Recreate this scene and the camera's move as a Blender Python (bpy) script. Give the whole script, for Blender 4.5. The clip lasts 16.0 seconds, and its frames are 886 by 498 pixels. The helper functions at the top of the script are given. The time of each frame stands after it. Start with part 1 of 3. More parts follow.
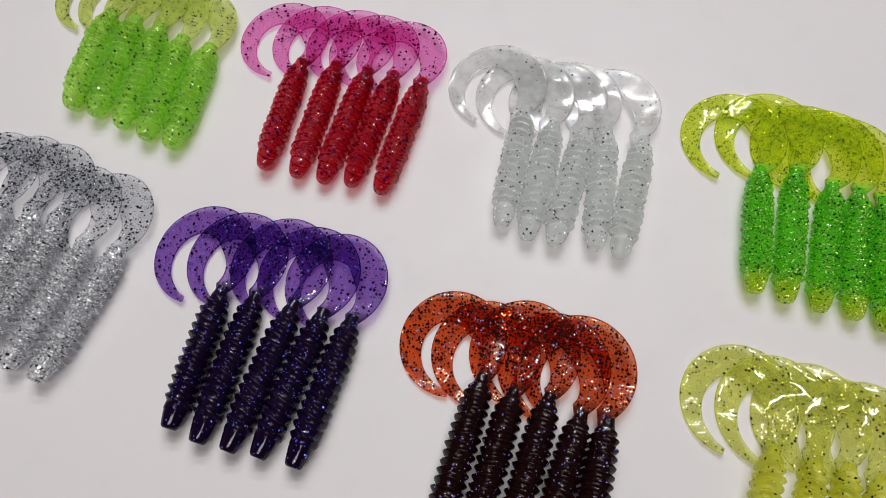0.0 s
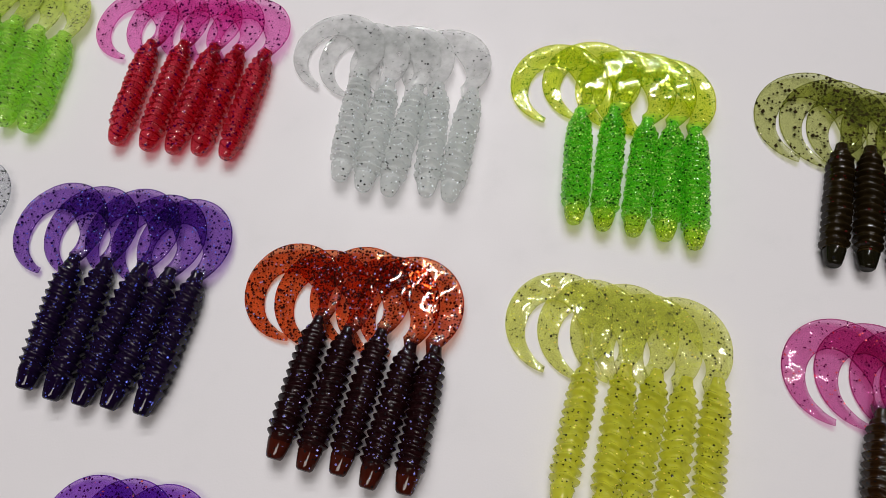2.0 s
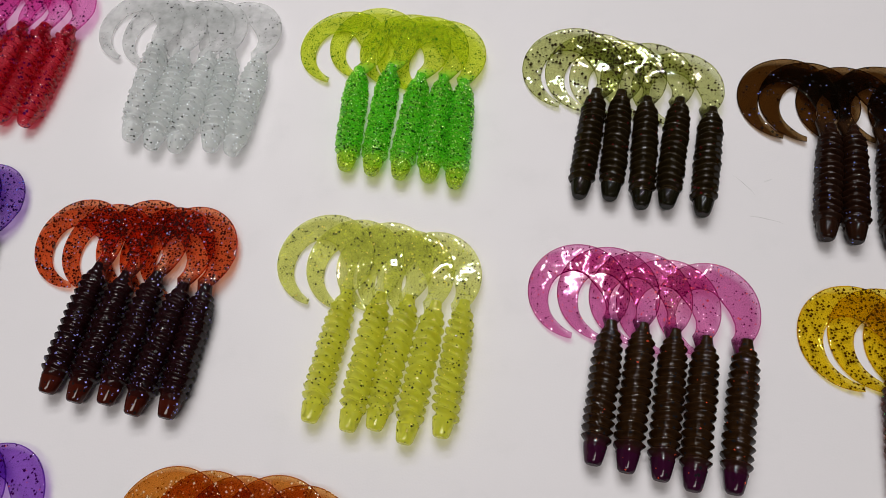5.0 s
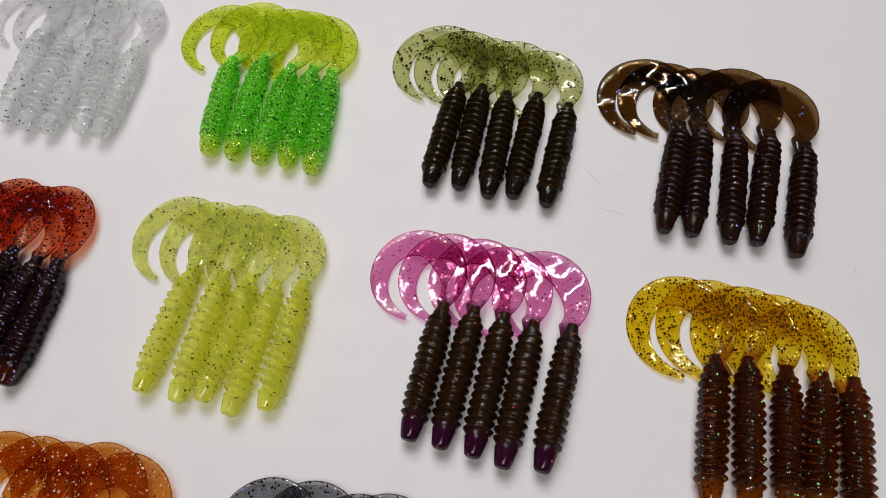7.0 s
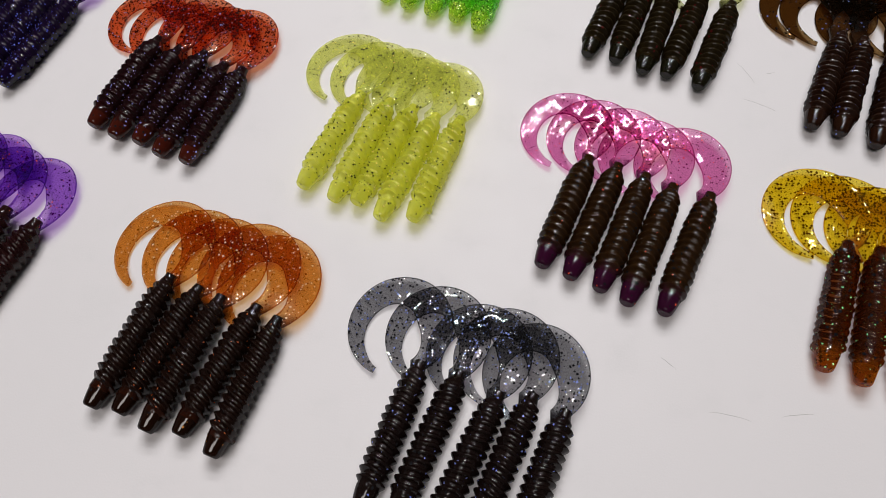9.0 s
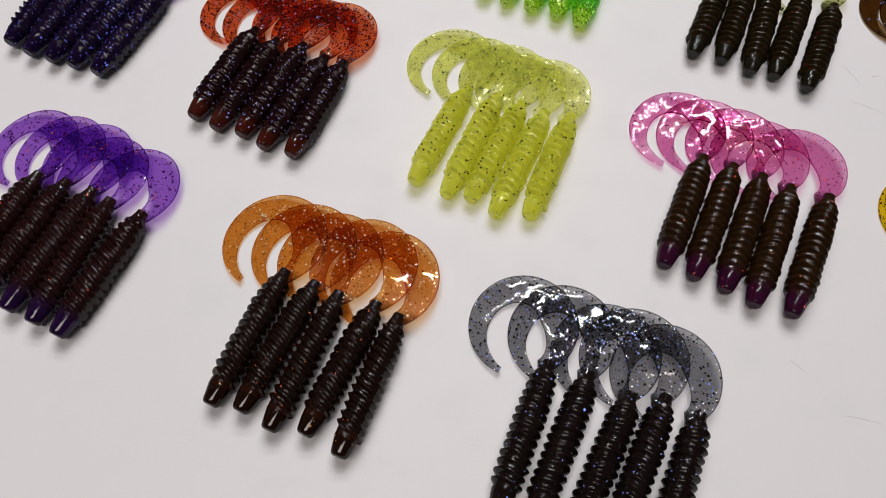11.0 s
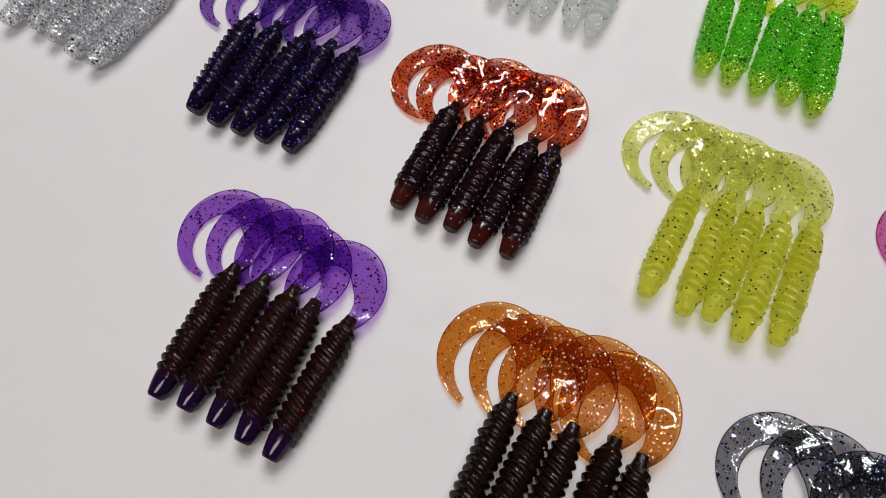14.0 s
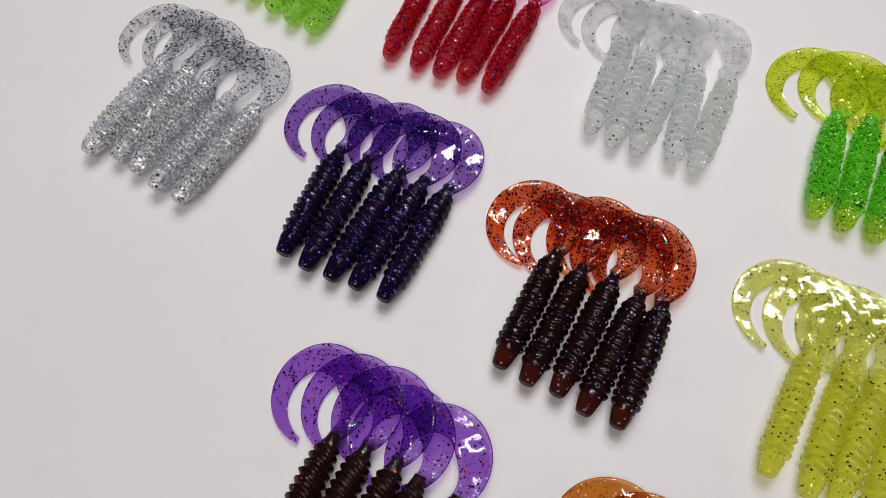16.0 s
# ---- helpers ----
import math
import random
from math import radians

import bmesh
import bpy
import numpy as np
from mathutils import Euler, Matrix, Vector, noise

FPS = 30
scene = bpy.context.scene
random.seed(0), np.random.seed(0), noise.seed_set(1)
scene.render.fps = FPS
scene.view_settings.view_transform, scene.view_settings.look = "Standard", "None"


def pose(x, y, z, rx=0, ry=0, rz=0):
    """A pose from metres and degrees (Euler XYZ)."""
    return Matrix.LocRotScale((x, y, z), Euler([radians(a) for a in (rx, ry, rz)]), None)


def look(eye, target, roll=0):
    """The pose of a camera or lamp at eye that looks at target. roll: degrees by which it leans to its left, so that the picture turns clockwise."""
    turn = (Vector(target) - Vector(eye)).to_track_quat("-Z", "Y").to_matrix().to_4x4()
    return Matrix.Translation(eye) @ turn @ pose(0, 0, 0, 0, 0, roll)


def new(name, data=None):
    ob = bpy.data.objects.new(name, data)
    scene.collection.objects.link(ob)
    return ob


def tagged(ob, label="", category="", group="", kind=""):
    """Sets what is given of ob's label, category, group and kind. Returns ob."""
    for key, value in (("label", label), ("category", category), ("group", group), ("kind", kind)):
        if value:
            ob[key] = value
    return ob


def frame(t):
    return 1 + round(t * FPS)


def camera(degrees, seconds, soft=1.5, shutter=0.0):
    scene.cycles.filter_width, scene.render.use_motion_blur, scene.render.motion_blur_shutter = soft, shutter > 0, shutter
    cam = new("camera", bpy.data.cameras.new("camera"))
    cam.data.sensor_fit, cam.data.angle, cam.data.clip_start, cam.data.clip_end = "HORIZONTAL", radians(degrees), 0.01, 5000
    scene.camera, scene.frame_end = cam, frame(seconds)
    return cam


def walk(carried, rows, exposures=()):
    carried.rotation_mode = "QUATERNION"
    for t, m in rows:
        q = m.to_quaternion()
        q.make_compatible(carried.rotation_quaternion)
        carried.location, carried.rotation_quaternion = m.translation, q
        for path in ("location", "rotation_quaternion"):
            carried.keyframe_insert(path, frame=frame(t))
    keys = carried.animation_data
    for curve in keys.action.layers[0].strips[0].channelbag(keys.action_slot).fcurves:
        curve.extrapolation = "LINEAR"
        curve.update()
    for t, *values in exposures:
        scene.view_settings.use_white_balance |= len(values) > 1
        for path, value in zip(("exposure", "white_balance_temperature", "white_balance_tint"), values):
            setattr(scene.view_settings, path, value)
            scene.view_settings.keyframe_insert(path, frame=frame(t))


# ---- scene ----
cam = camera(62.53, 16.0, soft=0.7)
# seconds, eye (metres), turn (degrees)
ROWS = [
    (0.0, -0.0013, 0.0004, 0.2461, 23.34, 0.64, -0.30),
    (0.5, 0.0187, -0.0058, 0.2454, 23.43, 0.81, -2.04),
    (1.0, 0.0322, -0.0118, 0.2484, 23.27, 1.13, -3.05),
    (1.5, 0.0421, -0.0182, 0.2508, 23.52, 1.18, -3.75),
    (2.0, 0.0533, -0.0268, 0.2526, 23.46, 1.46, -4.61),
    (2.5, 0.0621, -0.0346, 0.2539, 24.08, 1.39, -5.61),
    (3.0, 0.0778, -0.0405, 0.2559, 24.62, 1.74, -6.79),
    (3.5, 0.0884, -0.0483, 0.2568, 24.62, 1.90, -6.80),
    (4.0, 0.1021, -0.0580, 0.2568, 24.71, 1.63, -6.83),
    (4.5, 0.1137, -0.0660, 0.2581, 24.86, 1.26, -7.16),
    (5.0, 0.1293, -0.0699, 0.2571, 24.85, 1.13, -7.50),
    (5.2, 0.1333, -0.0702, 0.2579, 25.00, 0.80, -7.59),
    (7.3, 0.1921, -0.1011, 0.2579, 26.22, 1.05, -4.94),
    (7.5, 0.1916, -0.1084, 0.2598, 26.11, 1.66, -3.08),
    (8.0, 0.1874, -0.1290, 0.2573, 24.25, 1.14, 0.47),
    (8.5, 0.1750, -0.1428, 0.2509, 24.77, 1.94, 2.81),
    (8.7, 0.1679, -0.1478, 0.2499, 25.34, 1.67, 4.47),
    (10.8, 0.1173, -0.1619, 0.2413, 27.29, -0.38, 5.59),
    (11.0, 0.1104, -0.1578, 0.2430, 26.56, 0.12, 5.23),
    (11.5, 0.1003, -0.1563, 0.2401, 25.46, 0.71, 5.90),
    (12.0, 0.0842, -0.1470, 0.2429, 24.45, 1.30, 6.49),
    (12.5, 0.0690, -0.1374, 0.2432, 24.20, 1.25, 7.33),
    (13.0, 0.0530, -0.1284, 0.2433, 24.18, 1.42, 7.96),
    (13.5, 0.0418, -0.1213, 0.2432, 24.25, 1.35, 8.06),
    (14.0, 0.0325, -0.1112, 0.2429, 24.52, 0.79, 8.34),
    (14.5, 0.0227, -0.0997, 0.2452, 24.56, 1.02, 8.21),
    (15.0, 0.0176, -0.0840, 0.2493, 24.70, 1.68, 8.48),
    (15.5, 0.0068, -0.0728, 0.2496, 24.81, 1.63, 9.46),
    (16.0, -0.0077, -0.0587, 0.2574, 24.31, 1.59, 9.29),
]
walk(cam, [(t, pose(x, y, z, rx, ry, rz)) for t, x, y, z, rx, ry, rz in ROWS],
     exposures=[(0.0, -0.01), (4.5, 0.03), (7.3, 0.06), (8.0, 0.17), (8.7, 0.16), (10.8, 0.15), (12.0, 0.11), (13.0, 0.07), (16.0, 0.07)])

# ---- light ----
world = bpy.data.worlds.new("room_air")
world.use_nodes = True
world.node_tree.nodes["Background"].inputs["Color"].default_value = (0.9, 0.95, 1.0, 1)
world.node_tree.nodes["Background"].inputs["Strength"].default_value = 0.02
scene.world = world
scene.cycles.transparent_max_bounces = 32


def area_lamp(name, at, target, w, h, watts, colour):
    data = bpy.data.lights.new(name, "AREA")
    data.shape, data.size, data.size_y, data.energy, data.color = "RECTANGLE", w, h, watts, colour
    ob = new(name, data)
    ob.matrix_world = look(at, target)
    return ob


# three strip lights under the ceiling ahead of the table, an added warmer fill behind it
PANELS = [
    (0.10, 0.50, 1.20, 0.018, 6.0, (0.97, 0.96, 0.965)),
    (0.12, 0.98, 1.20, 0.022, 14.5, (0.97, 0.96, 0.965)),
    (0.02, 1.66, 1.50, 0.022, 19.5, (0.97, 0.96, 0.97)),
    (-0.15, -0.78, 1.20, 0.40, 12.5, (1.0, 0.94, 0.905)),
]
CEIL = 2.02
for px, py, pw, ph, watts, colour in PANELS:
    area_lamp("panel_glow", (px, py, CEIL - 0.035), (px, py + 0.0001, 0), pw, ph, watts, colour)


# ---- materials ----
def nodes_of(name):
    m = bpy.data.materials.new(name)
    m.use_nodes = True
    nt = m.node_tree
    nt.nodes.clear()
    return m, nt


def add(nt, kind, ins=(), **props):
    n = nt.nodes.new(kind)
    for k, v in props.items():
        setattr(n, k, v)
    for k, v in dict(ins).items():
        s = n.inputs[k]
        if isinstance(v, bpy.types.NodeSocket):
            nt.links.new(v, s)
        elif isinstance(v, tuple) and len(v) == 3 and s.type == "RGBA":
            s.default_value = (*v, 1)
        else:
            s.default_value = v
    return n


def mth(nt, op, a, b=0.0):
    return add(nt, "ShaderNodeMath", {0: a, 1: b}, operation=op).outputs[0]


def local_coords(nt):
    """Object coordinates, shifted by chance from one object to the next."""
    co = add(nt, "ShaderNodeTexCoord").outputs["Object"]
    rnd = add(nt, "ShaderNodeObjectInfo").outputs["Random"]
    shift = add(nt, "ShaderNodeCombineXYZ", {0: mth(nt, "MULTIPLY", rnd, 3.1), 1: mth(nt, "MULTIPLY", rnd, 1.7), 2: rnd}).outputs[0]
    return add(nt, "ShaderNodeVectorMath", {0: co, 1: shift}, operation="ADD").outputs[0]


def fleck_mask(nt, co, per_mm, share, size):
    """1 inside flecks, cut square: so many cells a millimetre, the share of cells that hold one, and its half width in cells."""
    v = add(nt, "ShaderNodeTexVoronoi", {"Vector": co, "Scale": per_mm * 1000.0, "Randomness": 0.95}, distance="MANHATTAN")
    sep = add(nt, "ShaderNodeSeparateColor", {"Color": v.outputs["Color"]})
    near = mth(nt, "LESS_THAN", v.outputs["Distance"], mth(nt, "MULTIPLY", mth(nt, "ADD", sep.outputs[1], 0.6), size))
    pick = mth(nt, "LESS_THAN", sep.outputs[0], share)
    return mth(nt, "MULTIPLY", near, pick), v.outputs["Color"]


def tilted(nt, colour, amount):
    """A normal thrown about by the cell's own colour, for glitter."""
    geo = add(nt, "ShaderNodeNewGeometry").outputs["Normal"]
    off = add(nt, "ShaderNodeVectorMath", {0: colour, 1: (0.5, 0.5, 0.5)}, operation="SUBTRACT").outputs[0]
    off = add(nt, "ShaderNodeVectorMath", {0: off, "Scale": amount}, operation="SCALE").outputs[0]
    s = add(nt, "ShaderNodeVectorMath", {0: geo, 1: off}, operation="ADD").outputs[0]
    return add(nt, "ShaderNodeVectorMath", {0: s}, operation="NORMALIZE").outputs[0]


def along(nt, near, far):
    """1 at the near end of a part and 0 at the far one, by its own length (millimetres), with an uneven border."""
    co = add(nt, "ShaderNodeTexCoord").outputs["Object"]
    y = add(nt, "ShaderNodeSeparateXYZ", {0: co}).outputs
    rag = add(nt, "ShaderNodeTexNoise", {"Vector": co, "Scale": 420.0, "Detail": 2.0}).outputs[0]
    at = mth(nt, "ADD", y[1], mth(nt, "MULTIPLY", mth(nt, "SUBTRACT", rag, 0.5), 0.005))
    return add(nt, "ShaderNodeMapRange", {0: at, 1: near * 0.001, 2: far * 0.001, 3: 1.0, 4: 0.0}, interpolation_type="SMOOTHSTEP").outputs[0], y[0]


def soft_plastic(name, base, clear, tint, dark=(0.01, 0.01, 0.012), dark_share=0.5, dark_per=0.75, glit=None, glit_share=0.0,
                 glow=0.3, gloss=0.014, wave=0.1, grain=110.0, second=None, tip=None, root=None, glit_size=0.45, shine=0.03, crease=False):
    """Poured soft plastic. base: its milky colour; clear: how much light goes straight through, tinted; dark, glit: flecks in it;
    glow: the share of the milky part that light crosses; shine: the gloss seen head-on.
    tip: the colour that the pour has at the nose; root: the body's colour, which runs into the tail at the neck."""
    m, nt = nodes_of(name)
    co = local_coords(nt)
    cloud = add(nt, "ShaderNodeTexNoise", {"Vector": co, "Scale": 260.0, "Detail": 3.0}).outputs[0]
    ripple = add(nt, "ShaderNodeTexNoise", {"Vector": co, "Scale": grain, "Detail": 2.0, "Roughness": 0.5}).outputs[0]
    if crease:
        ripple = add(nt, "ShaderNodeTexNoise", {"Vector": co, "Scale": 75.0, "Detail": 1.5, "Roughness": 0.45, "Distortion": 0.6}, noise_type="RIDGED_MULTIFRACTAL").outputs[0]
    bump = add(nt, "ShaderNodeBump", {"Height": ripple, "Strength": wave, "Distance": 0.0012}).outputs[0]
    warm = second or tuple(c * 0.72 for c in base)
    col = add(nt, "ShaderNodeMix", {0: add(nt, "ShaderNodeMapRange", {0: cloud, 1: 0.35, 2: 0.68}).outputs[0], 6: base, 7: warm}, data_type="RGBA").outputs[2]
    if tip:
        col = add(nt, "ShaderNodeMix", {0: along(nt, 5.5, 11.0)[0], 6: col, 7: tip}, data_type="RGBA").outputs[2]
    milk = add(nt, "ShaderNodeBsdfDiffuse", {"Color": col, "Normal": bump}).outputs[0]
    if glow > 0:
        through_it = add(nt, "ShaderNodeBsdfTranslucent", {"Color": col, "Normal": bump}).outputs[0]
        milk = add(nt, "ShaderNodeMixShader", {0: glow, 1: milk, 2: through_it}).outputs[0]
    out = milk
    if clear > 0:
        see = add(nt, "ShaderNodeBsdfTransparent", {"Color": tint}).outputs[0]
        out = add(nt, "ShaderNodeMixShader", {0: clear, 1: milk, 2: see}).outputs[0]
    if root:
        mask, x = along(nt, -1.5, 4.5)
        mask = mth(nt, "MULTIPLY", mask, mth(nt, "GREATER_THAN", x, -0.0065))
        stem = add(nt, "ShaderNodeBsdfPrincipled", {"Base Color": root, "Roughness": 0.4, "Normal": bump, "Specular IOR Level": 0.0}).outputs[0]
        out = add(nt, "ShaderNodeMixShader", {0: mth(nt, "MULTIPLY", mask, 0.9), 1: out, 2: stem}).outputs[0]
    if dark_share > 0:
        mask, _ = fleck_mask(nt, co, dark_per * 1.25, min(0.95, dark_share * 1.2), 0.45)
        spot = add(nt, "ShaderNodeBsdfDiffuse", {"Color": dark}).outputs[0]
        out = add(nt, "ShaderNodeMixShader", {0: mask, 1: out, 2: spot}).outputs[0]
    if glit:
        mask, cell = fleck_mask(nt, co, 1.15, min(0.9, glit_share * 1.4), glit_size)
        # half of each chip is plain colour, painting in part of its sparkle
        chip = add(nt, "ShaderNodeBsdfDiffuse", {"Color": glit}).outputs[0]
        spot = add(nt, "ShaderNodeBsdfGlossy", {"Color": glit, "Roughness": 0.3, "Normal": tilted(nt, cell, 1.3)}).outputs[0]
        spot = add(nt, "ShaderNodeMixShader", {0: 0.5, 1: chip, 2: spot}).outputs[0]
        out = add(nt, "ShaderNodeMixShader", {0: mask, 1: out, 2: spot}).outputs[0]
    coat = add(nt, "ShaderNodeBsdfGlossy", {"Color": (1, 1, 1), "Roughness": gloss, "Normal": bump}).outputs[0]
    facing = add(nt, "ShaderNodeLayerWeight", {"Blend": 0.5, "Normal": bump}).outputs["Facing"]
    edge = mth(nt, "ADD", mth(nt, "MULTIPLY", mth(nt, "POWER", facing, 4.5), 0.36), shine)
    out = add(nt, "ShaderNodeMixShader", {0: edge, 1: out, 2: coat}).outputs[0]
    nt.links.new(out, add(nt, "ShaderNodeOutputMaterial").inputs["Surface"])
    return m


def plain(name, colour, rough, grain=0.1, scale=40.0, bump=0.05, spec=0.5):
    m, nt = nodes_of(name)
    co = add(nt, "ShaderNodeTexCoord").outputs["Object"]
    n1 = add(nt, "ShaderNodeTexNoise", {"Vector": co, "Scale": scale, "Detail": 5.0}).outputs[0]
    col = add(nt, "ShaderNodeMix", {0: n1, 6: colour, 7: tuple(c * (1 - grain) for c in colour)}, data_type="RGBA").outputs[2]
    bp = add(nt, "ShaderNodeBump", {"Height": n1, "Strength": bump, "Distance": 0.002}).outputs[0]
    b = add(nt, "ShaderNodeBsdfPrincipled", {"Base Color": col, "Roughness": rough, "Normal": bp, "Specular IOR Level": spec}).outputs[0]
    nt.links.new(b, add(nt, "ShaderNodeOutputMaterial").inputs["Surface"])
    return m


def table_paint():
    """White laminate with a faint mottle, smudges and fine grain."""
    m, nt = nodes_of("white_laminate")
    co = add(nt, "ShaderNodeTexCoord").outputs["Object"]
    big = add(nt, "ShaderNodeTexNoise", {"Vector": co, "Scale": 7.0, "Detail": 4.0, "Roughness": 0.6}).outputs[0]
    mid = add(nt, "ShaderNodeTexNoise", {"Vector": co, "Scale": 55.0, "Detail": 6.0, "Roughness": 0.65}).outputs[0]
    fine = add(nt, "ShaderNodeTexNoise", {"Vector": co, "Scale": 1400.0, "Detail": 2.0}).outputs[0]
    a = add(nt, "ShaderNodeMix", {0: add(nt, "ShaderNodeMapRange", {0: big, 1: 0.35, 2: 0.7}).outputs[0], 6: (0.80, 0.77, 0.78), 7: (0.775, 0.75, 0.76)}, data_type="RGBA").outputs[2]
    b = add(nt, "ShaderNodeMix", {0: add(nt, "ShaderNodeMapRange", {0: mid, 1: 0.55, 2: 0.8, 3: 0.0, 4: 0.5}).outputs[0], 6: a, 7: (0.73, 0.715, 0.72)}, data_type="RGBA").outputs[2]
    rough = add(nt, "ShaderNodeMapRange", {0: mid, 1: 0.3, 2: 0.75, 3: 0.42, 4: 0.58}).outputs[0]
    bp = add(nt, "ShaderNodeBump", {"Height": fine, "Strength": 0.08, "Distance": 0.0004}).outputs[0]
    s = add(nt, "ShaderNodeBsdfPrincipled", {"Base Color": b, "Roughness": rough, "Normal": bp, "Specular IOR Level": 0.35}).outputs[0]
    nt.links.new(s, add(nt, "ShaderNodeOutputMaterial").inputs["Surface"])
    return m


# ---- mesh helpers ----
def part(name, bm, material, parent=None, label=""):
    me = bpy.data.meshes.new(name)
    bm.to_mesh(me)
    bm.free()
    for mat in material if isinstance(material, list) else [material]:
        me.materials.append(mat)
    ob = new(name, me)
    if parent:
        ob.parent = parent
    return tagged(ob, label)


def box(x0, x1, y0, y1, z0, z1, bevel=0.0):
    bm = bmesh.new()
    bmesh.ops.create_cube(bm, size=1, matrix=Matrix.Translation(((x0 + x1) / 2, (y0 + y1) / 2, (z0 + z1) / 2)) @ Matrix.Diagonal((x1 - x0, y1 - y0, z1 - z0, 1)))
    if bevel:
        bmesh.ops.bevel(bm, geom=bm.edges[:], offset=bevel, segments=3, affect="EDGES", profile=0.5)
    return bm


# ---- room and table ----
# Unseen walls and ceiling close the room, painted dark to limit bounce and reflections.
wall_paint = plain("wall_paint", (0.17, 0.167, 0.163), 0.8, 0.08, 6.0)
floor_paint = plain("floor_vinyl", (0.30, 0.28, 0.26), 0.5, 0.2, 10.0)
ceiling_paint = plain("ceiling_paint", (0.16, 0.16, 0.16), 0.9, 0.05, 8.0)
FLOOR = -0.75
RX0, RX1, RY0, RY1 = -2.2, 2.6, -2.0, 2.8
tagged(part("floor", box(RX0, RX1, RY0, RY1, FLOOR - 0.1, FLOOR), floor_paint), "grey vinyl floor of the room", "floor", kind="structure")
tagged(part("ceiling", box(RX0, RX1, RY0, RY1, CEIL, CEIL + 0.1), ceiling_paint), "plain grey ceiling, unseen, added to close the room", "ceiling", kind="structure")
for side, dims in (("wall_north", (RX0 - 0.1, RX1 + 0.1, RY1, RY1 + 0.1)), ("wall_south", (RX0 - 0.1, RX1 + 0.1, RY0 - 0.1, RY0)),
                   ("wall_west", (RX0 - 0.1, RX0, RY0, RY1)), ("wall_east", (RX1, RX1 + 0.1, RY0, RY1))):
    tagged(part(side, box(*dims, FLOOR - 0.1, CEIL + 0.1), wall_paint), "plain grey wall, unseen, added to close the room", "wall", kind="structure")

white_metal = plain("white_enamel", (0.8, 0.8, 0.8), 0.35, 0.03, 30.0)


# Unseen fixture around each lamp, the added fill behind the table included.
def ceiling_light(px, py, pw, ph):
    root = tagged(new("ceiling_light"), "assumed white strip light under the unseen ceiling, placed to light the table", "ceiling light", group="ceiling strip lights")
    root.location = (px, py, CEIL)
    bm = bmesh.new()
    for x0, x1, y0, y1 in ((-pw / 2 - 0.02, pw / 2 + 0.02, -ph / 2 - 0.02, -ph / 2), (-pw / 2 - 0.02, pw / 2 + 0.02, ph / 2, ph / 2 + 0.02),
                           (-pw / 2 - 0.02, -pw / 2, -ph / 2, ph / 2), (pw / 2, pw / 2 + 0.02, -ph / 2, ph / 2)):
        b = box(x0, x1, y0, y1, -0.03, 0)
        me = bpy.data.meshes.new("tmp")
        b.to_mesh(me)
        b.free()
        bm.from_mesh(me)
        bpy.data.meshes.remove(me)
    part("frame", bm, white_metal, root)
    part("backing", box(-pw / 2, pw / 2, -ph / 2, ph / 2, -0.012, 0), white_metal, root)


for px, py, pw, ph, watts, colour in PANELS:
    ceiling_light(px, py, pw, ph)

table = tagged(new("table"), "white laminate table top with faint scratches and smudges", "table")
table.location = (0.1, 0.05, FLOOR)
part("tabletop", box(-0.75, 0.75, -0.5, 0.5, 0.722, 0.75, 0.002), table_paint(), table)
for lx in (-0.68, 0.68):
    for ly in (-0.43, 0.43):
        part("leg", box(lx - 0.02, lx + 0.02, ly - 0.02, ly + 0.02, 0, 0.722, 0.003), white_metal, table)

scratch_mat = plain("scratch_grey", (0.60, 0.59, 0.58), 0.7, 0.2, 300.0)
# hairline scratches on the top, ends in millimetres
for ax, ay, bx, by in ((260, 65, 266, 55), (261, 46, 273, 41), (355, 10, 354, 5), (237, -87, 251, -89), (261, -87, 272, -85), (271, 60, 275, 61), (222, -69, 227, -73)):
    bm = bmesh.new()
    n, span = 10, math.hypot(bx - ax, by - ay)
    rows = []
    for i in range(n + 1):
        f = i / n
        bow = 0.05 * span * math.sin(math.pi * f) + 0.12 * math.sin(9 * f)
        px, py = ax + (bx - ax) * f - (by - ay) / span * bow, ay + (by - ay) * f + (bx - ax) / span * bow
        w = 0.10 * math.sin(math.pi * min(0.97, max(0.03, f)))
        ox, oy = -(by - ay) / span * w, (bx - ax) / span * w
        rows.append([bm.verts.new(((px + k * ox) * 0.001 - 0.1, (py + k * oy) * 0.001 - 0.05, 0.75 + (0.00006 if k == 0 else 0.00001))) for k in (-1, 0, 1)])
    for p, q in zip(rows, rows[1:]):
        for k in (0, 1):
            bm.faces.new((p[k], q[k], q[k + 1], p[k + 1]))
    part("scratch", bm, scratch_mat, table, "faint grey hairline scratch")

# ---- soft lures ----
MM = 0.001
LONG = 50.0  # body, millimetres


def smooth(a, b, x):
    x = min(1.0, max(0.0, (x - a) / (b - a)))
    return x * x * (3 - 2 * x)


def core_radius(s, blunt, neck=0.52):
    """Radius in mm of the body without its ribs, s mm from the nose."""
    reach = 6.8 - 0.6 * blunt
    nose = 3.95 * (1 - (1 - min(1.0, s / reach)) ** (1.35 + 0.5 * blunt) * (0.30 + 0.16 * blunt))
    nose *= 1 - 0.2 * (1 - min(1.0, s / 0.9)) ** 2
    belly = 0.3 * smooth(4, 16, s) * (1 - smooth(36, 47, s))
    return (nose + belly - 0.25 * smooth(34, 47, s)) * (1 - neck * smooth(43.0, 52.0, s))


